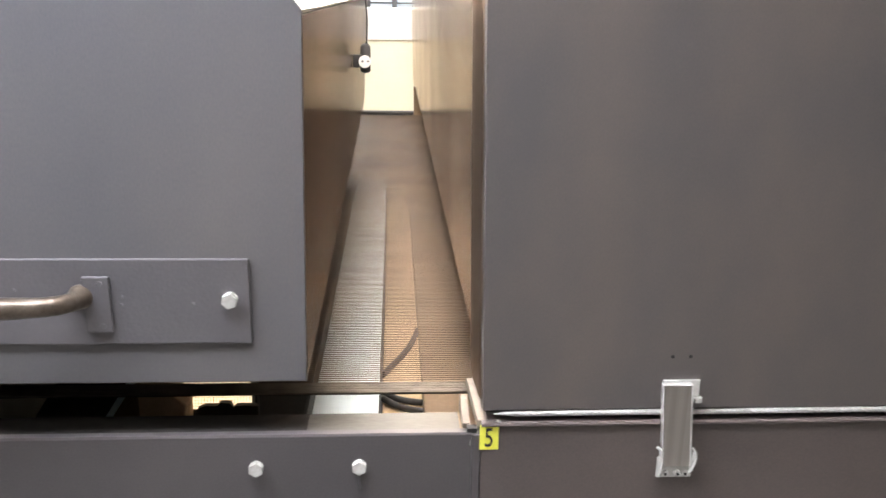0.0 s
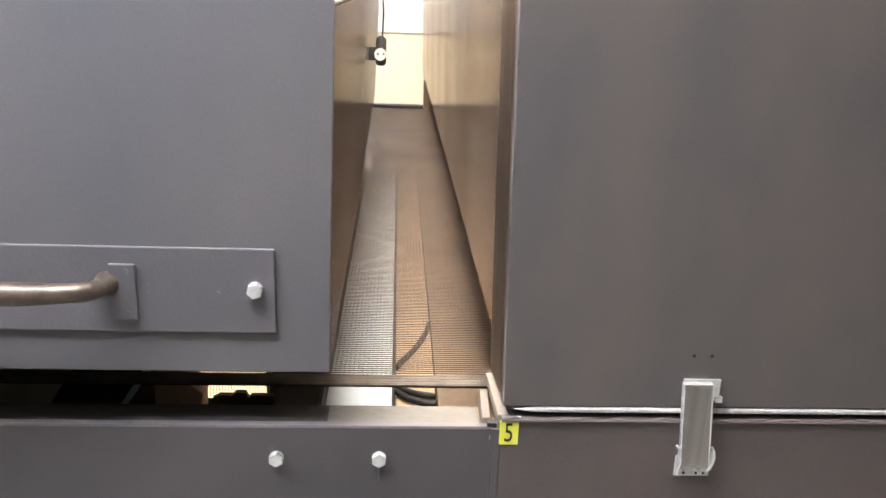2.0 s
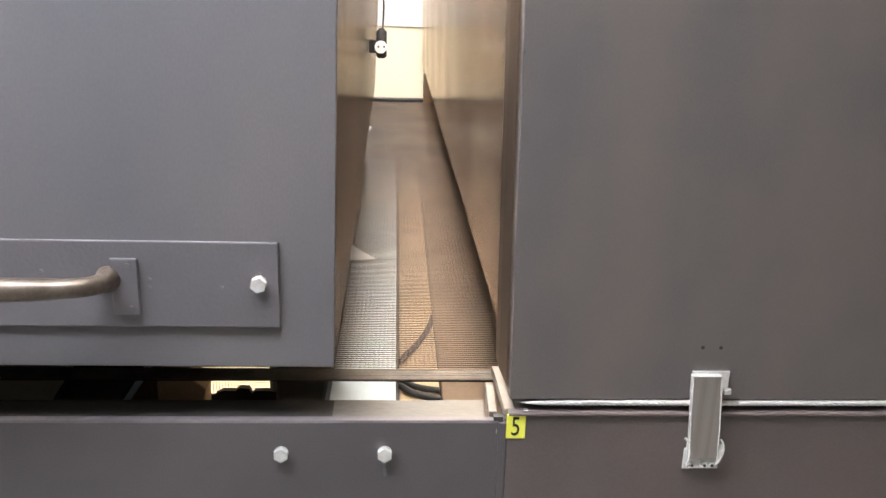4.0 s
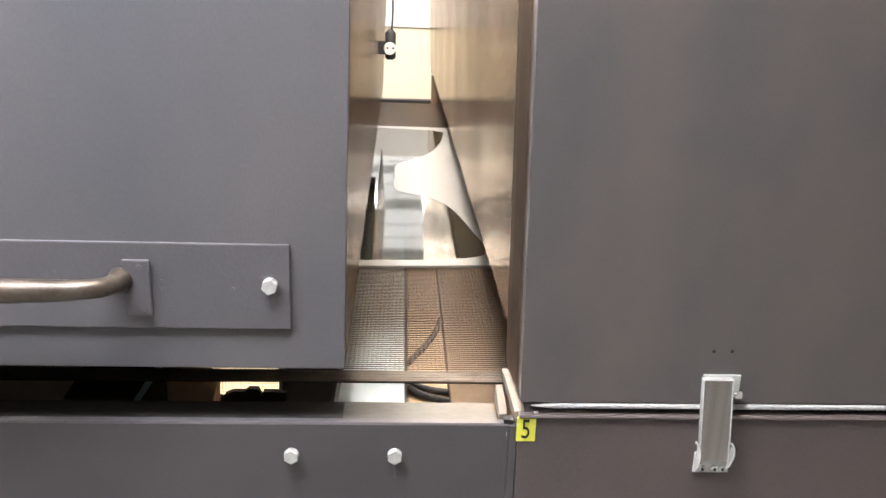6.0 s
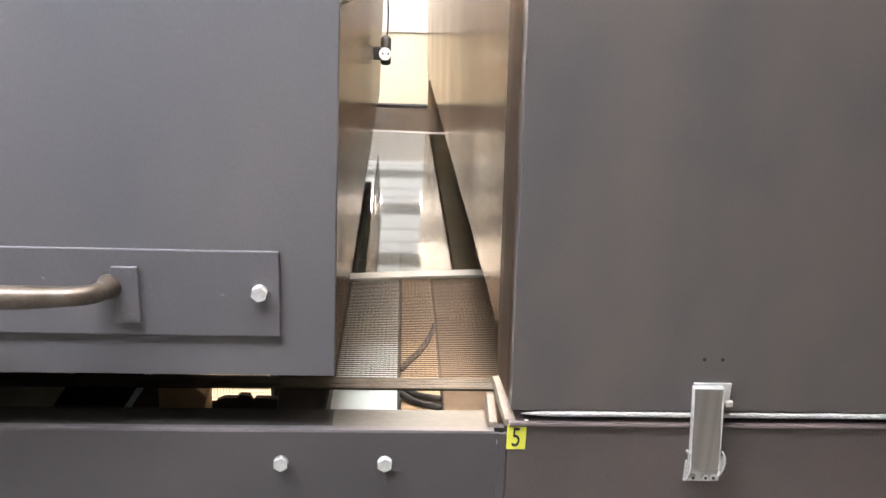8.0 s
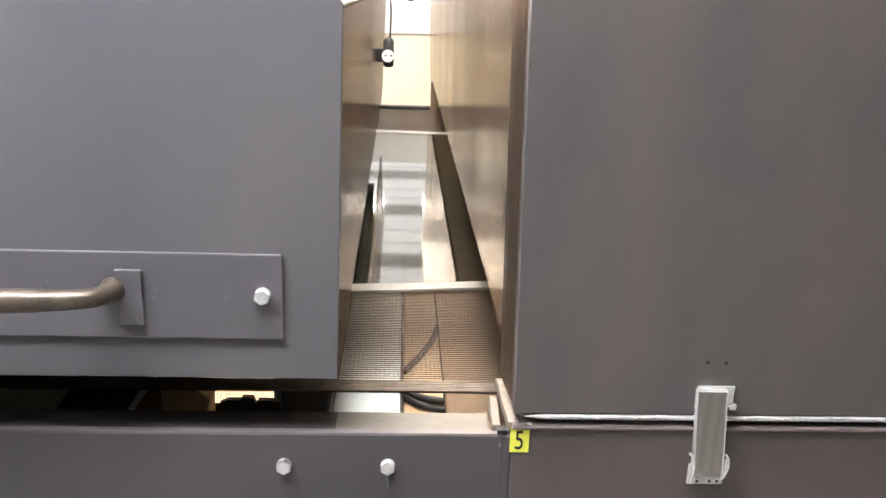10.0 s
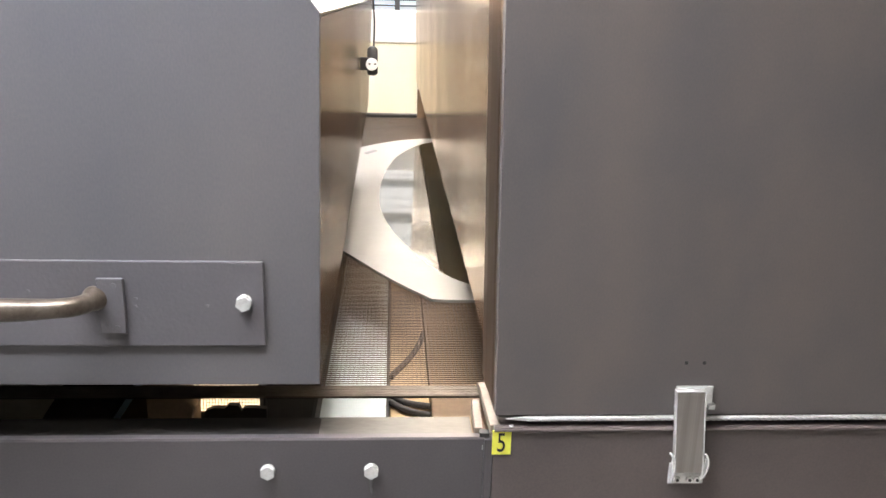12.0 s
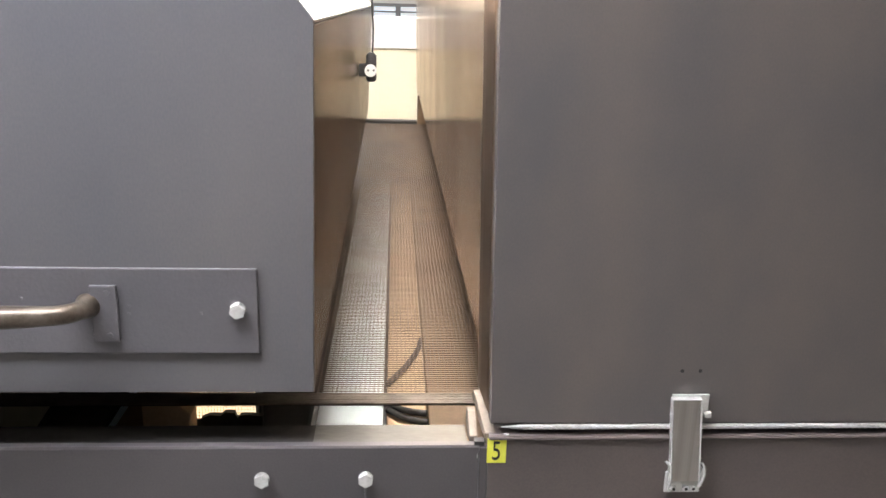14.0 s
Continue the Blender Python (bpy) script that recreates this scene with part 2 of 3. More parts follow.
# ---- hall ----
def hall():
    bm = bmesh.new()
    box(bm, -9, 9, -7, 32, -0.2, 0.0)
    tagged(part("floor", bm, CONCRETE), "grey sealed concrete hall floor", "floor", kind="structure")
    for name, d in (("wall_north", (-9, 9, 32, 32.2, 0, 6)), ("wall_south", (-9, 9, -7.2, -7, 0, 6)),
                    ("wall_west", (-9.2, -9, -7, 32, 0, 6)), ("wall_east", (9, 9.2, -7, 32, 0, 6))):
        tagged(boxed(name, d, HALLWALL), "pale grey clad wall of the factory hall", "wall", kind="structure")
    bm = bmesh.new()
    box(bm, -9.2, 9.2, -7.2, 32.2, 6.0, 6.2)
    for i in range(60):
        x = -8.85 + i * 0.3
        box(bm, x - 0.05, x + 0.05, -7, 32, 5.96, 6.0)
    tagged(part("ceiling", bm, ROOFING), "ribbed light metal roof over the hall", "ceiling", kind="structure")
    for k in range(9):
        y = -5 + k * 4.2
        bm = bmesh.new()
        box(bm, -9, 9, y - 0.12, y + 0.12, 5.86, 5.9)
        box(bm, -9, 9, y - 0.10, y + 0.10, 5.76, 5.79)
        box(bm, -9, 9, y - 0.02, y + 0.02, 5.79, 5.86)
        tagged(part("roof_girder", bm, WHITE), "white painted steel girder under the hall roof", "girder", "roof girders")


# added glowing panels: they brighten the roof that the glass mirrors
def skylights():
    for i in range(5):
        for k in range(9):
            x, y = -6.0 + i * 3.0, -4.0 + k * 4.2
            # none over the front right, so the chamber panel stays darker
            if x > 2 and y < 3:
                continue
            t = thing("skylight", "added glowing roof panel in a white frame", "skylight", "roof skylights")
            boxed("pane", (x - 1.25, x + 1.25, y - 0.7, y + 2.85, 5.93, 5.945), ROOF_GLOW, t)
            for name, d in (("frame", (x - 1.31, x - 1.255, y - 0.76, y + 2.91, 5.90, 5.97)), ("frame", (x + 1.255, x + 1.31, y - 0.76, y + 2.91, 5.90, 5.97)),
                            ("frame", (x - 1.25, x + 1.25, y - 0.76, y - 0.705, 5.90, 5.97)), ("frame", (x - 1.25, x + 1.25, y + 2.855, y + 2.91, 5.90, 5.97)),
                            ("mullion", (x - 1.25, x + 1.25, y + 0.35, y + 0.39, 5.90, 5.925)), ("mullion", (x - 1.25, x + 1.25, y + 1.4, y + 1.44, 5.90, 5.925))):
                boxed(name, d, WHITE, t)


def luminaire(diffuser, drop, label):
    top = thing("ceiling_lamp", label, "lamp", "hall luminaires")
    bm = bmesh.new()
    prism(bm, [(-0.16, 0.0), (0.16, 0.0), (0.08, 0.07), (-0.08, 0.07)], 1, -0.75, 0.75)
    part("housing", bm, WHITE, top)
    boxed("diffuser", (-0.15, 0.15, -0.73, 0.73, -0.012, -0.002), diffuser, top, "glowing diffuser")
    for y in (-0.6, 0.6):
        boxed("hanger", (-0.006, 0.006, y - 0.006, y + 0.006, 0.07, drop), GIRDER, top)
    return top


def lamps():
    near = luminaire(LAMP, 3.07, "long white luminaire hung low over the oven gap")
    near.matrix_basis = pose(-0.05, 0.22, 2.9)
    first = luminaire(LAMP, 2.57, "long white luminaire hung under the hall roof")
    first.matrix_basis = pose(3.6, 8.5, 3.4)
    for x, y in ((-0.50, 2.9), (-0.35, 2.15), (3.6, 2.6), (-0.5, 8.5), (-3.6, 8.5), (-4.6, 2.6)):
        copy_thing(first, pose(x, y, 3.4))
    far = luminaire(LAMP, 0.97, "short-hung white luminaire close under the roof")
    far.matrix_basis = pose(-0.6, 17.2, 5.0)
    for x, y in ((0.6, 17.2), (-1.8, 17.2), (-0.9, 27.5), (0.3, 27.5)):
        copy_thing(far, pose(x, y, 5.0))
    cool = luminaire(COOL, 3.745, "cool white luminaire hung over the aisle")
    cool.matrix_basis = pose(-0.80, -0.40, 2.22, 0, 0, 90)


hall()
skylights()
lamps()


# ---- oven ----
def hood():
    top = thing("oven_hood", "dark grey enamelled oven hood with a bar handle", "oven hood")
    # front sheet, its gap edge leaning a little inwards
    bm = bmesh.new()
    prism(bm, [(-FAR, HOOD_Z), (XL, HOOD_Z), (XL + 0.0070, 1.371), (-0.30, 1.62), (-FAR, 1.62)], 1, 0.0, 0.007, 0.0012)
    part("front_panel", bm, PAINT, top)
    bm = bmesh.new()
    prism(bm, [(XL - 0.004, HOOD_Z), (XL, HOOD_Z), (XL + 0.0060, 1.365), (XL + 0.0020, 1.365)], 1, 0.0075, 2.50)
    for v in bm.verts:          # the far end rakes back towards its top, and the wall opens a little with depth
        if v.co.y > 1 and v.co.z > 1.2:
            v.co.y = 3.0
        v.co.x -= 0.0073 * v.co.y
    part("side_wall", bm, STEEL_SHADED, top, "brushed stainless side wall, darkened for shade")
    bm = bmesh.new()
    prism(bm, [(XL + 0.0020, 1.366), (XL + 0.0060, 1.370), (-0.30, 1.617), (-0.306, 1.612)], 1, 0.0075, 2.98)
    for v in bm.verts:
        v.co.x -= 0.0073 * v.co.y
    part("sloped_roof", bm, WHITE, top, "white sloped roof sheet")
    boxed("roof", (-FAR, -0.333, 0.02, 2.98, 1.60, 1.617), PAINT, top)
    boxed("rear_panel", (-FAR, XL - 0.03, 2.002, 2.02, HOOD_Z, 1.36), PAINT, top)
    boxed("post", (-FAR - 0.08, -FAR - 0.002, 0.0, 2.02, 0.0, 1.62), PAINT, top)
    boxed("insulation", (-FAR, XL - 0.03, 0.03, 1.99, 0.99, 1.02), NEAR_BLACK, top)
    # handle plate
    plate = boxed("handle_plate", (-0.98, -0.1655, -0.005, 0.0, 1.0172, 1.1140), PAINT_ROUGH, top, "raised plate in hammered grey paint", 0.0012)
    bm = bmesh.new()
    disc(bm, (-0.1865, -0.005, 1.0688), 1, 0.0086, -0.0015, 24)
    disc(bm, (-0.1865, -0.0065, 1.0688), 1, 0.0092, -0.0075, 6, 0.3, 0.0012)
    part("bolt", bm, ZINC, plate, "zinc hexagon bolt")
    for x, z in ((-0.302, 1.063), (-0.226, 1.064), (-0.412, 1.080), (-0.301, 1.072)):
        bm = bmesh.new()
        disc(bm, (x, -0.005, z), 1, 0.0020, -0.0012, 10, 0, 0.0006)
        part("rivet", bm, PAINT, plate)
    # bar handle on two feet
    handle = tagged(new("handle"), "worn bronze-coloured bar handle")
    handle.parent = top
    for x in (-0.3275, -0.80):
        foot = boxed("handle_foot", (x - 0.0125, x + 0.0155, -0.010, -0.005, 1.0325, 1.0960), PAINT_ROUGH, handle, bevel=0.0015)
        for dz in (0.008, 0.056):
            bm = bmesh.new()
            disc(bm, (x + 0.006, -0.010, 1.0325 + dz), 1, 0.0032, -0.0012, 10, 0, 0.0006)
            part("screw", bm, PAINT, foot)
    bar = spline([(-0.327, -0.008, 1.068), (-0.329, -0.022, 1.0685), (-0.337, -0.038, 1.070), (-0.357, -0.047, 1.071), (-0.40, -0.050, 1.0705),
                  (-0.48, -0.051, 1.0695), (-0.5625, -0.051, 1.069), (-0.645, -0.051, 1.0695), (-0.725, -0.050, 1.0705), (-0.768, -0.047, 1.071),
                  (-0.788, -0.038, 1.070), (-0.796, -0.022, 1.0685), (-0.798, -0.008, 1.068)], 6)
    bar = [p + Vector((-0.016, 0, 0.0052)) for p in bar]
    bm = bmesh.new()
    n = len(bar)
    radii = []
    for i in range(n):
        e = min(i, n - 1 - i) / 6
        radii.append(0.0140 - 0.0038 * e if e < 1 else (0.0102 if e < 3 else 0.0102 + 0.0062 * min((e - 3) / 3.2, 1)))
    tube(bm, bar, radii, 18)
    part("grip", bm, BRONZE, handle, smooth=True)
    return top


def chamber():
    top = thing("oven_chamber", "dark grey painted oven chamber with a stainless inner wall", "oven chamber")
    bm = bmesh.new()
    prism(bm, [(XR - 0.0015, 0.928), (FAR, 0.928), (FAR, 1.72), (XR - 0.0185, 1.72)], 1, 0.0, 0.02, 0.0013)
    part("front_panel", bm, PAINT_WARM, top)
    # folded return and inner wall lean in with the front edge
    bm = bmesh.new()
    prism(bm, [(XR - 0.001, 0.0205), (XR + 0.004, 0.0205), (XR + 0.004, 0.11), (XR - 0.006, 0.11), (XR - 0.006, 0.075), (XR - 0.003, 0.03)], 2, 0.93, 1.70, 0.0015)
    for v in bm.verts:
        v.co.x -= 0.0215 * (v.co.z - 0.93)
    part("edge_return", bm, STEEL_EDGE, top, "folded grey edge return")
    bm = bmesh.new()
    prism(bm, [(XR - 0.002, 0.967), (XR + 0.003, 0.967), (XR - 0.0125, 1.69), (XR - 0.0175, 1.69)], 1, 0.112, 3.55)
    part("side_wall", bm, STEEL, top, "warm brushed stainless side wall")
    boxed("rear_panel", (XR + 0.005, FAR, 3.552, 3.57, 0.93, 1.7), PAINT_WARM, top)
    boxed("roof", (XR - 0.002, FAR, 0.022, 3.55, 1.695, 1.712), PAINT_WARM, top)
    boxed("post", (FAR + 0.002, FAR + 0.08, 0.0, 3.57, 0.0, 1.72), PAINT_WARM, top)
    boxed("insulation", (XR + 0.012, FAR, 0.12, 3.54, 0.99, 1.02), LINING, top)
    for x, z, w, h in ((XR - 0.0100, 1.318, 0.0022, 0.007), (XR - 0.0077, 1.205, 0.0016, 0.004), (XR - 0.0117, 1.40, 0.002, 0.012), (XR - 0.0054, 1.09, 0.0014, 0.005)):
        bm = bmesh.new()
        prism(bm, [(x, z - h / 2), (x + w, z - h / 4), (x + w * 0.8, z + h / 3), (x + 0.0002, z + h / 2)], 1, -0.0004, 0.002)
        part("paint_chip", bm, LEDGE, top, "bare steel paint chip")
    for x in (0.3105, 0.3315):
        bm = bmesh.new()
        disc(bm, (x - 0.001, -0.0004, 0.9943), 1, 0.0022, 0.0008, 12)
        part("screw_hole", bm, BLACK, top)
    return top


def lower_frame():
    top = thing("base_rail", "dark painted base rail with a bare steel ledge", "machine base")
    bm = bmesh.new()
    prism(bm, [(0.0, 0.0), (0.0, 0.8975), (0.0015, 0.900), (0.0105, 0.900), (0.012, 0.8975), (0.012, 0.0)], 0, -FAR, 0.0805)
    part("front_rail", bm, PAINT_RAIL, top)
    # ledge below the hood: the hood's shade is put into its dark colour
    boxed("shaded_ledge", (-FAR, -0.1122, 0.0125, 0.058, 0.880, 0.8955), LEDGE_SHADE, top, "mottled stretch of the ledge, darkened for the hood's shade")
    boxed("ledge", (-0.1121, 0.068, 0.0125, 0.058, 0.880, 0.8956), LEDGE, top, "bare worn steel ledge")
    boxed("ledge_web", (-FAR, 0.068, 0.046, 0.057, 0.74, 0.879), LEDGE, top)
    for x in (-0.1695, -0.0505, -0.62, -0.90):
        bm = bmesh.new()
        disc(bm, (x, 0.0, 0.8587), 1, 0.0086, -0.0014, 20)
        disc(bm, (x, -0.0014, 0.8587), 1, 0.0092, -0.0065, 6, 0.5, 0.0011)
        part("bolt", bm, ZINC, top, "zinc hexagon bolt")
    bm = bmesh.new()
    prism(bm, [(-0.0525, 0.846), (-0.0505, 0.848), (-0.0490, 0.846), (-0.0495, 0.838), (-0.0485, 0.829), (-0.0505, 0.826), (-0.0520, 0.832)], 1, -0.0006, 0.0, 0.0002)
    part("paint_run", bm, PAINT_ROUGH, top, "thin run of grey paint")
    boxed("end_strip", (0.0809, 0.0912, -0.0003, 0.010, 0.0, 0.8975), PAINT_RAIL, top, "narrow painted end strip", 0.0014)
    # black filler: the slot's darkness below the stop, made as a solid piece
    boxed("slot_filler", (0.0750, 0.0862, 0.0012, 0.0112, 0.8985, 0.9045), RUBBER, top, "black filler imitating the dark slot under the stop")
    for z, h in ((0.884, 0.006),):
        boxed("bare_patch", (0.0781, 0.0790, -0.0004, 0.0006, z, z + h), ZINC, top, "bright bare patch")
    bm = bmesh.new()
    prism(bm, [(0.004, 0.905), (0.004, 0.914), (0.070, 0.9295), (0.085, 0.9295), (0.085, 0.920), (0.02, 0.905)], 0, 0.0795, 0.0925, 0.0012)
    for v in bm.verts:
        v.co.x += 0.0075 * (1 - (v.co.y - 0.004) / 0.08)
    part("stop_tab", bm, TAB, top, "tan slanting stop tab")
    bm = bmesh.new()
    prism(bm, [(0.012, 0.898), (0.012, 0.906), (0.05, 0.918), (0.062, 0.918), (0.062, 0.898)], 0, 0.070, 0.0795, 0.0012)
    part("stop_block", bm, TAB, top)
    return top


def lower_panel():
    top = thing("kick_panel", "dark grey lower panel of the oven with a rounded top edge", "machine panel")
    bm = bmesh.new()
    prof = [(-0.001, 0.0), (-0.001, 0.9078), (-0.0034, 0.9088), (-0.0048, 0.9108), (-0.0036, 0.9130), (0.0, 0.9140), (0.05, 0.9143), (0.05, 0.0)]
    prism(bm, prof, 0, 0.0915, FAR)
    part("sheet", bm, PAINT_LOW, top)
    bm = bmesh.new()
    disc(bm, (0.1115, 0.0, 0.9139), 2, 0.0030, 0.002, 10, 0, 0.0008)
    part("edge_stud", bm, ZINC, top)
    return top


def rope_seal():
    top = thing("rope_seal", "white braided glass-fibre rope seal along the chamber door", "seal")
    pts, radii = [], []
    for i in range(220):
        x = 0.105 + (FAR - 0.2) * (i / 219) ** 2.2
        pts.append((x, 0.001, 0.9236))
        radii.append(0.0006 + 0.0020 * min(1, (x - 0.105) / 0.03))
    bm = bmesh.new()
    tube(bm, pts, radii, 10)
    part("core", bm, ROPE, top, smooth=True)
    # four strands wound round the core
    for s in range(4):
        pts, radii = [], []
        for i in range(520):
            x = 0.110 + 0.62 * i / 519
            full = min(1, (x - 0.100) / 0.03)
            a = x * 2 * math.pi / 0.030 + s * math.pi / 2
            pts.append((x, 0.001 + 0.0020 * full * math.cos(a), 0.9236 + 0.0020 * full * math.sin(a)))
            radii.append(0.0015 * full)
        bm = bmesh.new()
        tube(bm, pts, radii, 6)
        part("strand", bm, ROPE, top, smooth=True)


def latch():
    top = thing("toggle_latch", "satin steel toggle latch closed across the rope seal", "latch")
    x0, x1 = 0.3005, 0.3445
    keeper = boxed("keeper", (x0, x1, -0.003, 0.0, 0.939, 0.966), ZINC, top, "zinc keeper plate", 0.001)
    for x in (x0 - 0.001, x1 - 0.006):
        bm = bmesh.new()
        prism(bm, [(x, 0.939), (x + 0.008, 0.939), (x + 0.008, 0.946), (x, 0.944)], 1, -0.009, -0.003, 0.0008)
        part("hook", bm, ZINC, keeper)
    # lever: a bent channel that leans a little
    ZT, ZB = 0.9620, 0.8570
    xa, xb, xc, xd = 0.3000, 0.3326, 0.3078, 0.3410
    bm = bmesh.new()
    prism(bm, [(xa, ZT), (xb, ZT), (xd, ZB), (xc, ZB)], 1, -0.0100, -0.0083, 0.0006)
    lever = part("lever", bm, SATIN, top, "satin lever")
    for xt, xl in ((xa - 0.0014, xc - 0.0014), (xb - 0.0006, xd - 0.0006)):
        bm = bmesh.new()
        prism(bm, [(xt, ZT + 0.001), (xt + 0.0016, ZT + 0.001), (xl + 0.0016, ZB), (xl, ZB)], 1, -0.0114, -0.002, 0.0006)
        part("lever_flange", bm, ZINC, lever)
    boxed("lever_lip", (xa, xb, -0.0114, -0.003, ZT, ZT + 0.0013), ZINC, lever, bevel=0.0007)
    base = boxed("base_plate", (0.3025, 0.3455, -0.004, -0.001, 0.8385, 0.866), ZINC, top, "zinc base plate", 0.001)
    bm = bmesh.new()
    prism(bm, [(0.3025, 0.850), (0.3025, 0.876), (0.3055, 0.884), (0.308, 0.884), (0.3085, 0.876), (0.3085, 0.850)], 1, -0.010, -0.0075, 0.0007)
    part("side_cheek", bm, ZINC, base)
    bm = bmesh.new()
    prism(bm, [(0.3405, 0.850), (0.3425, 0.876), (0.346, 0.874), (0.3475, 0.864), (0.3455, 0.850)], 1, -0.010, -0.0075, 0.0007)
    part("side_cheek", bm, ZINC, base)
    for x in (0.3125, 0.3275, 0.3365):
        bm = bmesh.new()
        disc(bm, (x, -0.004, 0.8455), 1, 0.0042, -0.004, 14, 0, 0.0008)
        part("rivet", bm, ZINC, base)
        bm = bmesh.new()
        disc(bm, (x, -0.0081, 0.8455), 1, 0.0019, -0.0008, 10)
        part("rivet_hole", bm, RUBBER, base)
    bm = bmesh.new()
    tube(bm, spline([(0.2985, -0.010, 0.8835), (0.3020, -0.012, 0.8805), (0.3050, -0.013, 0.8710), (0.3058, -0.013, 0.8600), (0.3035, -0.012, 0.8500), (0.3055, -0.010, 0.8445), (0.3100, -0.009, 0.8455)], 6), 0.0017, 8)
    part("spring_wire", bm, ZINC, base, smooth=True)
    bm = bmesh.new()
    tube(bm, spline([(0.3415, -0.010, 0.882), (0.3450, -0.012, 0.876), (0.3462, -0.012, 0.866), (0.3435, -0.011, 0.854), (0.3405, -0.009, 0.848)], 6), 0.0015, 8)
    part("spring_wire", bm, ZINC, base, smooth=True)


def number_label():
    top = thing("number_label", "yellow vinyl label with a black digit 5", "label")
    bm = bmesh.new()
    prism(bm, [(0.0895, 0.8785), (0.1118, 0.8785), (0.1118, 0.9100), (0.0895, 0.9100)], 1, -0.0022, -0.0012, 0.0003)
    part("backing", bm, YELLOW, top)
    cu = bpy.data.curves.new("digit", "FONT")
    cu.body = "5"
    cu.size, cu.extrude, cu.offset = 0.0350, 0.0002, 0.0
    cu.align_x = "CENTER"
    tmp = bpy.data.objects.new("digit", cu)
    me = bpy.data.meshes.new_from_object(tmp)
    bpy.data.objects.remove(tmp)
    me.materials.append(BLACK)
    d = new("digit", me)
    d.matrix_basis = Matrix.LocRotScale((0.1003, -0.0025, 0.8828), Euler((radians(90), 0, 0)), (0.66, 1, 1))
    d.parent = top
    return top


hood()
chamber()
lower_frame()
lower_panel()
rope_seal()
latch()
number_label()


# ---- belt ----
SPEED = 0.192
BELT_Y0, BELT_Y1 = 0.245, 3.06


def belt():
    top = thing("mesh_belt", "brown oxidised wire mesh conveyor belt", "conveyor belt")
    x0, x1 = -4.3, 1.45
    verts, faces = [], []

    def bar(a, b, c, d, e, f):
        k = len(verts)
        verts.extend([(x, y, z) for x in (a, b) for y in (c, d) for z in (e, f)])
        faces.extend([tuple(k + i for i in q) for q in ((0, 1, 3, 2), (4, 6, 7, 5), (0, 4, 5, 1), (2, 3, 7, 6), (0, 2, 6, 4), (1, 5, 7, 3))])
    n = int((x1 - x0) / 0.0068)
    for i in range(n):
        x = x0 + i * 0.0068
        bar(x, x + 0.0013, BELT_Y0 - 0.021, BELT_Y1, BELT_Z - 0.0013, BELT_Z - 0.0002)
    me = bpy.data.meshes.new("cross_rod")
    me.from_pydata(verts, [], faces)
    me.materials.append(WIRE)
    o = new("cross_rod", me)
    o.parent = top
    tagged(o, kind="stuff")
    verts, faces = [], []
    y = BELT_Y0
    while y < BELT_Y1:
        bar(x0, x1, y, y + 0.0008, BELT_Z - 0.0027, BELT_Z - 0.0014)
        y += 0.0072
    me = bpy.data.meshes.new("lengthwise_wire")
    me.from_pydata(verts, [], faces)
    me.materials.append(WIRE)
    o = new("lengthwise_wire", me)
    o.parent = top
    tagged(o, kind="stuff")
    # closely woven selvedge
    verts, faces = [], []
    for k in range(8):
        y = BELT_Y0 - 0.0205 + k * 0.0040
        bar(x0, x1, y, y + 0.0026, BELT_Z - 0.0026, BELT_Z + 0.0002 * (k % 2))
    me = bpy.data.meshes.new("woven_selvedge")
    me.from_pydata(verts, [], faces)
    me.materials.append(CORD)
    o = new("woven_selvedge", me)
    o.parent = top
    tagged(o, kind="stuff")
    return top


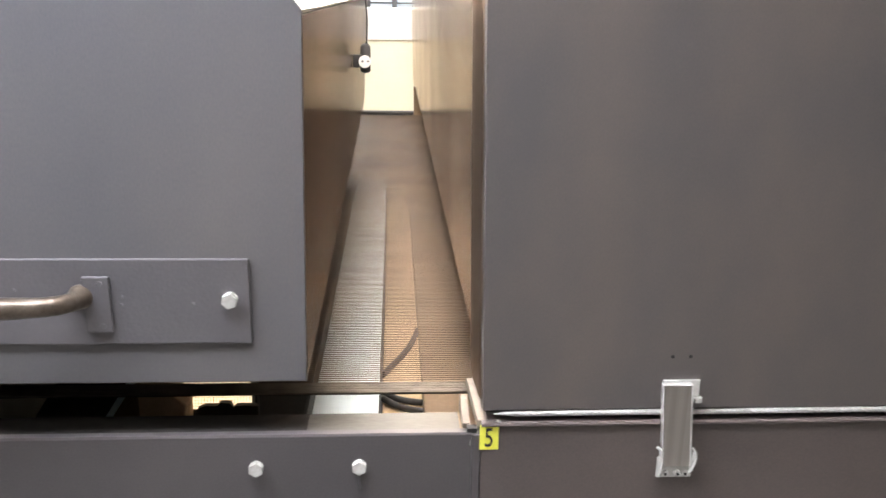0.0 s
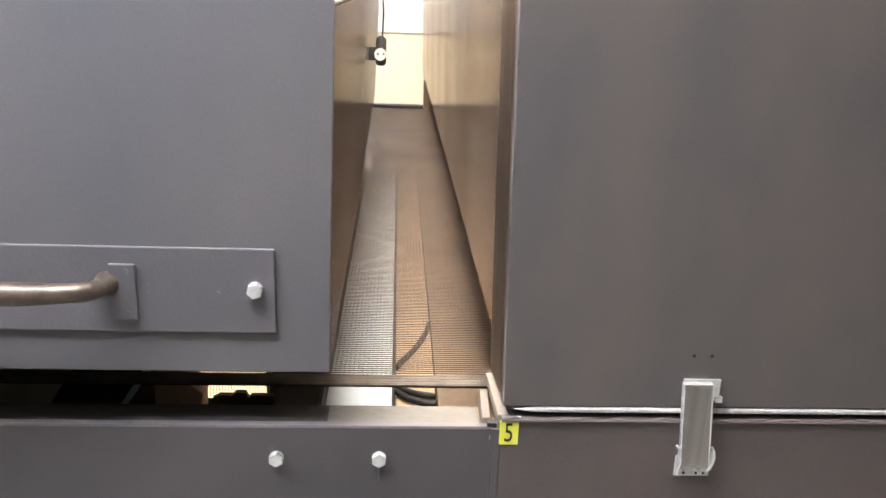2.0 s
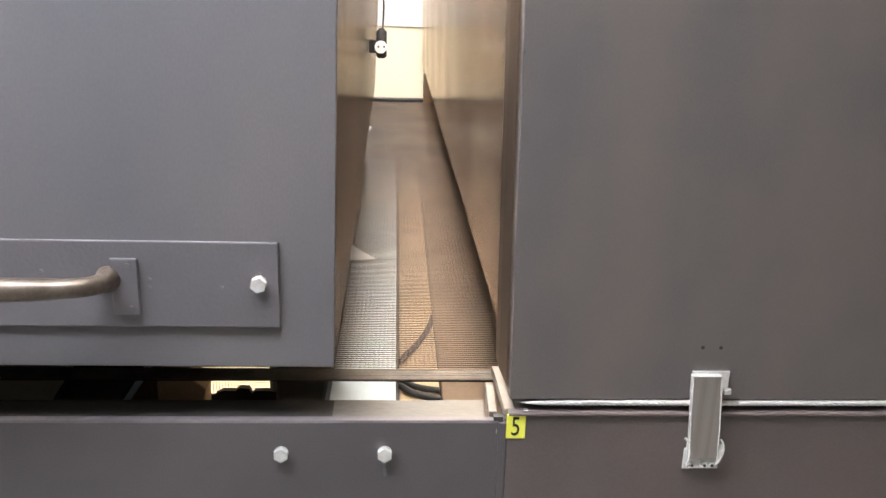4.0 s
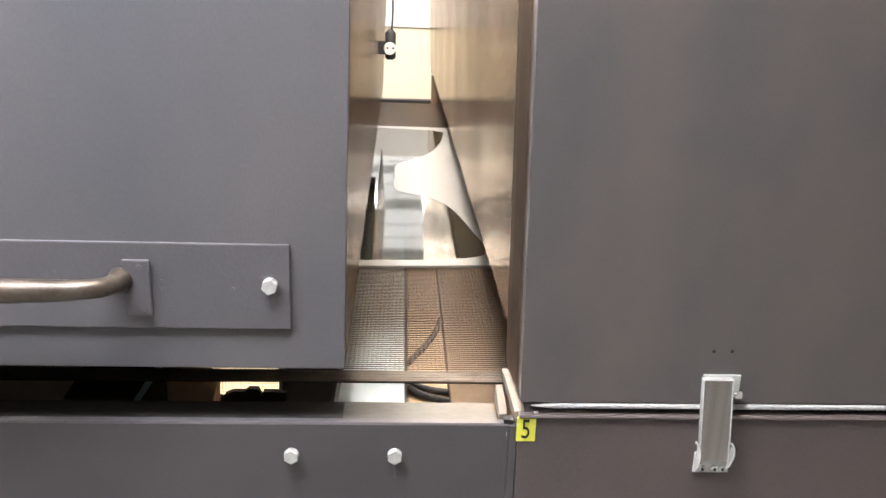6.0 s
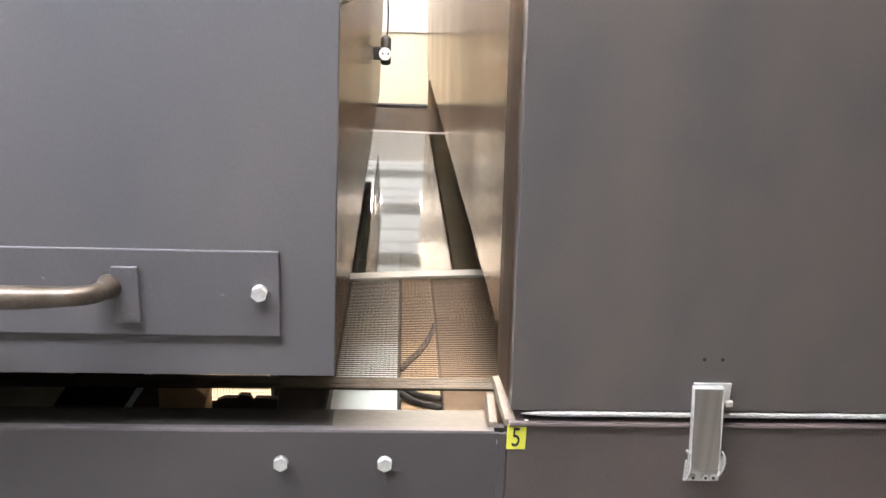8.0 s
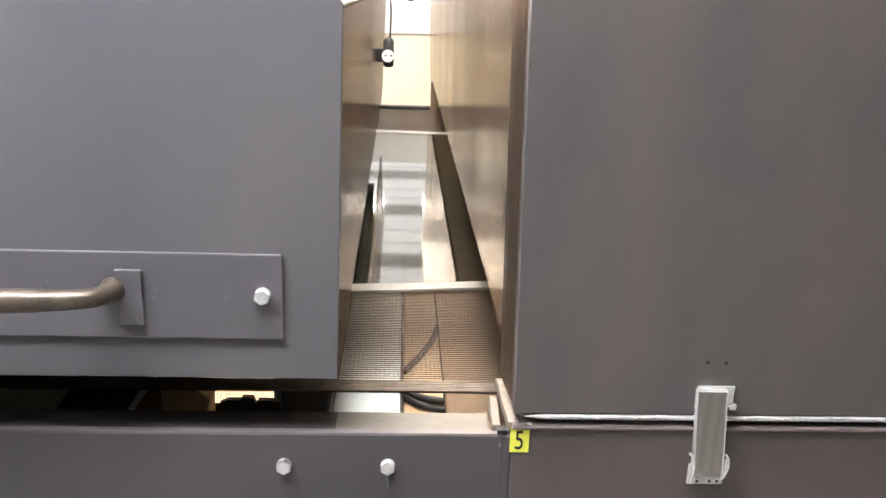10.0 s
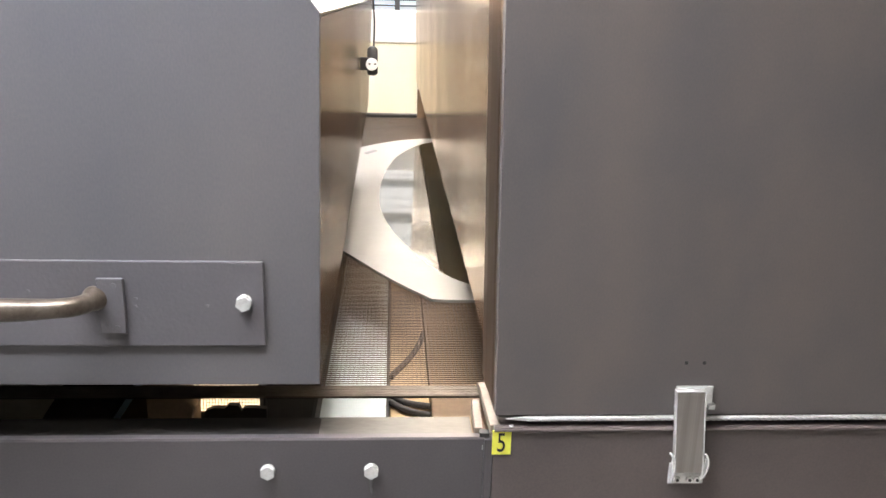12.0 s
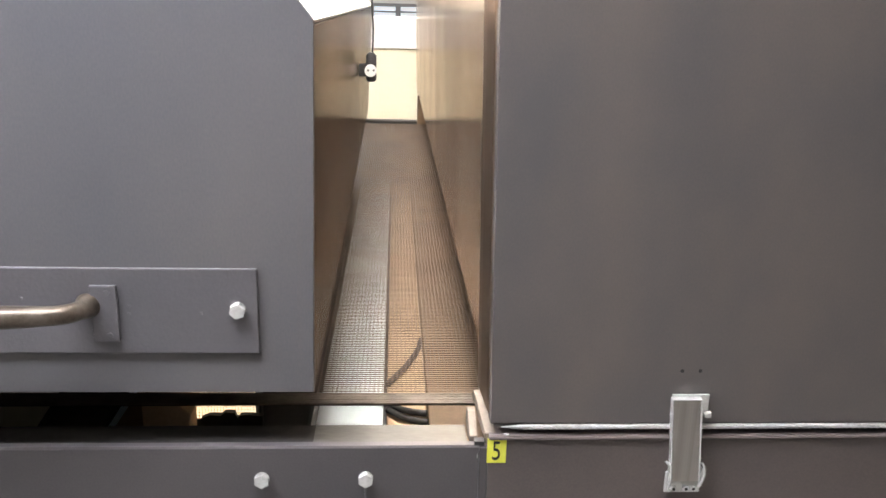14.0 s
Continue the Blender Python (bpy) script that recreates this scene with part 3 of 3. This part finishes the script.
# ---- glass sheet ----
def glass_sheet():
    """Outline in the sheet's own space: x along its travel, y across the belt."""
    top = thing("windscreen_glass", "flat tinted windscreen glass with a white printed enamel border", "glass sheet")
    outer = spline([(0.067, 0.602), (0.22, 0.606), (0.5, 0.64), (0.85, 0.695), (1.2, 0.715), (1.43, 0.735), (1.445, 0.76), (1.402, 0.85), (1.35, 1.10), (1.325, 1.44),
                    (1.325, 1.71), (1.36, 2.08), (1.40, 2.30), (1.385, 2.335), (1.3, 2.345), (0.9, 2.365), (0.5, 2.40), (0.2, 2.43), (0.06, 2.415),
                    (-0.07, 2.31), (-0.16, 2.17), (-0.215, 1.90), (-0.236, 1.55), (-0.237, 1.20), (-0.222, 1.09), (-0.165, 0.965), (-0.045, 0.745), (0.03, 0.63)], 6, True)
    inner = spline([(0.22, 0.648), (0.5, 0.675), (0.85, 0.728), (1.18, 0.752), (1.285, 0.80), (1.268, 0.95), (1.225, 1.165), (1.165, 1.27), (1.09, 1.335), (1.085, 1.50),
                    (1.09, 1.66), (1.15, 1.75), (1.21, 1.90), (1.25, 2.15), (1.22, 2.28), (0.9, 2.318), (0.5, 2.352), (0.25, 2.37), (0.105, 2.33),
                    (0.0, 2.09), (-0.05, 1.78), (-0.064, 1.5), (-0.058, 1.28), (-0.03, 1.09), (0.012, 0.93), (0.065, 0.78), (0.125, 0.69)], 6, True)

    def slab(loops, z0, z1, name, mat, label):
        bm = bmesh.new()
        es = []
        for loop in loops:
            vs = [bm.verts.new((p[0], p[1], z0)) for p in loop]
            es += [bm.edges.new((vs[i], vs[(i + 1) % len(vs)])) for i in range(len(vs))]
        fs = bmesh.ops.triangle_fill(bm, use_beauty=True, use_dissolve=False, edges=es)["geom"]
        fs = [f for f in fs if isinstance(f, bmesh.types.BMFace)]
        up = bmesh.ops.extrude_face_region(bm, geom=fs)["geom"]
        for v in up:
            if isinstance(v, bmesh.types.BMVert):
                v.co.z = z1
        bmesh.ops.recalc_face_normals(bm, faces=bm.faces[:])
        part(name, bm, mat, top, label)
    outer = [(p[0], p[1], 0) for p in (Vector((q[0], q[1], 0)) for q in outer)]
    slab([outer, inner], 0.001, 0.0065, "enamel_border", ENAMEL, "satin white enamel border with a centre tab")
    slab([inner], 0.0012, 0.0063, "pane", GLASS, "clear tinted glass")
    bm = bmesh.new()
    prism(bm, [(-0.120, 2.07), (-0.083, 2.135), (-0.093, 2.165), (-0.130, 2.10)], 2, 0.0066, 0.0072)
    part("print_mark", bm, PAINT, top, "small grey printed mark")
    return top


# ---- under the belt ----
def underside():
    def lying(name, dims, mat, label, cat, bevel=0.003):
        tagged(boxed(name, dims, mat, bevel=bevel), label, cat)
    t = thing("drip_tray", "pale galvanised steel tray below the belt", "tray")
    boxed("tray_bottom", (-0.150, -0.0365, 0.30, 3.05, 0.690, 0.693), TRAY, t)
    # added dark upright in place of the shade at the tray's hood side
    boxed("tray_shade_side", (-0.156, -0.1505, 0.30, 3.05, 0.690, 0.735), RUBBER, t, "added dark upright side, imitating shade")
    boxed("tray_leg", (-0.12, -0.08, 1.6, 1.64, 0.6785, 0.689), GIRDER, t)
    boxed("tray_rim", (-0.036, -0.032, 0.30, 3.05, 0.690, 0.708), RUBBER, t, "dark rim")
    lying("tan_board", (-0.030, 0.0412, 0.30, 3.05, 0.680, 0.6935), TAN, "tan board lying below the belt", "board")
    lying("brown_sheet", (0.0415, 0.60, 0.30, 3.05, 0.6785, 0.7140), BROWN, "rust-brown sheet below the belt", "sheet")
    # added black base: covers the lit hall floor so the space below stays dark
    base = thing("black_plinth", "added black plinth keeping the space below the belt dark", "plinth")
    boxed("base_plate", (-FAR, FAR, 0.07, 3.06, 0.655, 0.678), NEAR_BLACK, base)
    boxed("rear_plate", (-FAR, FAR, 3.062, 3.075, 0.0, 0.832), TAN, base, "tan rear plate")
    boxed("plinth", (-FAR, FAR, 0.5, 2.6, 0.0, 0.654), NEAR_BLACK, base)
    rail = thing("belt_rail", "dark steel rail carrying the belt edge", "rail")
    boxed("rail", (-FAR, FAR, 0.2385, 0.248, 0.829, 0.8365), NEAR_BLACK, rail)
    for x in (-2.0, -0.8, 0.8, 2.0):
        boxed("rail_leg", (x - 0.01, x + 0.01, 0.239, 0.247, 0.679, 0.828), RUBBER, rail)
    # clutter in the dark under the hood
    block = thing("firebrick", "tan chamfered insulating brick under the hood", "brick")
    bm = bmesh.new()
    prism(bm, [(-0.397, 0.679), (-0.331, 0.679), (-0.3275, 0.768), (-0.3235, 0.782), (-0.3426, 0.799), (-0.352, 0.812), (-0.397, 0.812)], 1, 0.300, 0.352, 0.003)
    part("brick_body", bm, FIREBRICK, block)
    # added glowing panel behind wires, imitating a bright patch of lit surface
    strip = thing("glow_patch", "added glowing panel behind wire mesh, imitating a brightly lit patch", "lamp")
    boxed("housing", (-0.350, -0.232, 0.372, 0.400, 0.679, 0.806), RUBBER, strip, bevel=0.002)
    boxed("diffuser", (-0.345, -0.2400, 0.3685, 0.3715, 0.740, 0.800), PATCH_GLOW, strip, "added warm glowing panel")
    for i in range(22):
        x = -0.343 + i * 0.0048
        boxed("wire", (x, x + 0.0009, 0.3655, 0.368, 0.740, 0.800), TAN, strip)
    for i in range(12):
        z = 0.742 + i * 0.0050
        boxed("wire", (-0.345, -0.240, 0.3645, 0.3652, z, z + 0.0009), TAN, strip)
    plate = thing("cut_plate", "dark plate with a slanting cut under the hood", "plate")
    bm = bmesh.new()
    prism(bm, [(-0.95, 0.679), (-0.615, 0.679), (-0.5765, 0.738), (-0.5560, 0.768), (-0.535, 0.800), (-0.95, 0.800)], 1, 0.36, 0.366)
    part("plate_sheet", bm, LINING, plate)
    post = thing("dark_post", "dark brown post beside the brick under the hood", "post")
    bm = bmesh.new()
    prism(bm, [(-0.488, 0.679), (-0.400, 0.679), (-0.400, 0.800), (-0.414, 0.800), (-0.4345, 0.768), (-0.4545, 0.738)], 1, 0.362, 0.375)
    part("post_sheet", bm, BROWN, post)
    rag = thing("black_flap", "ragged black insulation flap under the belt", "insulation")
    bm = bmesh.new()
    prism(bm, [(-0.318, 0.679), (-0.224, 0.679), (-0.224, 0.7615), (-0.245, 0.7635), (-0.2585, 0.7625), (-0.262, 0.757), (-0.266, 0.767), (-0.281, 0.7685), (-0.288, 0.7625), (-0.305, 0.7635), (-0.318, 0.758)], 1, 0.335, 0.345)
    part("flap", bm, NEAR_BLACK, rag)
    bm = bmesh.new()
    prism(bm, [(-0.506, 0.679), (-0.490, 0.679), (-0.4545, 0.738), (-0.4345, 0.768), (-0.410, 0.805), (-0.424, 0.805), (-0.4465, 0.768), (-0.466, 0.738)], 1, 0.355, 0.361, 0.001)
    tagged(part("slanted_stay", bm, TRAY), "dark slanted stay bar under the hood", "bar")


underside()


def cable():
    for pts in ([(-0.030, 0.575, 0.699), (-0.016, 0.605, 0.7005), (0.004, 0.650, 0.7005), (0.022, 0.702, 0.7005), (0.034, 0.750, 0.7005), (0.0405, 0.79, 0.7005)],
                [(-0.030, 0.500, 0.702), (-0.012, 0.478, 0.7015), (0.012, 0.464, 0.7015), (0.0405, 0.456, 0.7015)],
                [(-0.029, 0.472, 0.702), (-0.006, 0.447, 0.7015), (0.018, 0.432, 0.7015), (0.0405, 0.424, 0.7015)]):
        bm = bmesh.new()
        tube(bm, spline(pts, 8), 0.0058, 10)
        tagged(part("cable", bm, RUBBER, smooth=True), "black rubber cable lying under the belt", "cable", "cables under the belt")


cable()


# ---- sensor on the hood wall ----
def sensor():
    top = thing("wall_sensor", "small black sensor with a white round face on a bracket", "sensor")
    x, y, z = -0.081, 1.30, 1.2205
    boxed("bracket", (-0.1125, -0.088, y - 0.004, y + 0.016, z - 0.016, z + 0.016), RUBBER, top, bevel=0.0015)
    bm = bmesh.new()
    tube(bm, [(x, y + 0.008, z - 0.029), (x, y + 0.008, z - 0.024), (x, y + 0.008, z + 0.036), (x, y + 0.008, z + 0.044)], [0.008, 0.0135, 0.0135, 0.006], 16)
    part("barrel", bm, RUBBER, top, smooth=True)
    bm = bmesh.new()
    disc(bm, (x - 0.001, y - 0.008, z), 1, 0.0155, -0.008, 24, 0, 0.0016)
    face = part("face", bm, WHITE, top, "white round face")
    for dx in (-0.007, 0.007):
        bm = bmesh.new()
        disc(bm, (x + dx, y - 0.016, z + 0.001), 1, 0.0025, -0.0012, 10)
        part("screw", bm, RUBBER, face)
    bm = bmesh.new()
    tube(bm, spline([(x + 0.003, y + 0.008, z + 0.043), (x + 0.005, y + 0.008, z + 0.10), (x + 0.002, y + 0.005, z + 0.16), (x, y, z + 0.28)], 8), 0.0022, 8)
    part("lead", bm, RUBBER, top, smooth=True)


sensor()


# ---- beyond the oven ----
def beyond():
    top = thing("control_cabinet", "cream and white sheet-metal cabinet beyond the belt", "cabinet")
    boxed("body", (-0.7, 0.6, 4.0, 4.5, 0.02, 1.128), CREAM, top, "cream lower body", 0.004)
    boxed("upper_panel", (-0.7, 0.6, 3.99, 4.5, 1.130, 1.298), WHITE, top, "white upper panel", 0.004)
    scr = thing("glazed_screen", "dark framed glazed screen with daylight behind", "window")
    for z0, z1 in ((0.0, 1.272), (1.300, 1.312), (1.345, 1.37)):
        boxed("cross_bar", (-1.7, 1.7, 6.0, 6.06, z0, z1), GIRDER, scr)
    for i in range(17):
        x = -1.68 + 0.21 * i
        boxed("mullion", (x - 0.02, x + 0.02, 5.99, 6.07, 0.0, 1.37), GIRDER, scr)
        if i < 16:
            boxed("pane", (x + 0.021, x + 0.189, 6.02, 6.03, 1.273, 1.299), SCREEN, scr)
            boxed("pane", (x + 0.021, x + 0.189, 6.02, 6.03, 1.313, 1.344), SCREEN, scr)
    rail = thing("belt_end_rail", "dark steel rail behind the belt", "rail")
    boxed("rail", (-1.2, 0.085, 3.08, 3.13, 0.80, 0.850), RUBBER, rail, bevel=0.003)
    boxed("end_post", (0.086, 0.30, 3.08, 3.13, 0.0, 0.965), BROWN, rail)
    boxed("leg", (-1.1, -1.05, 3.08, 3.13, 0.0, 0.799), GIRDER, rail)


beyond()


# ---- movement ----
moving_belt = belt()
moving_glass = glass_sheet()


def motions():
    walk(moving_belt, [(0, pose(0, 0, 0)), (14, pose(SPEED * 14, 0, 0))])
    walk(moving_glass, [(0, pose(-12 * SPEED, 0, BELT_Z)), (14, pose(2 * SPEED, 0, BELT_Z))])


motions()
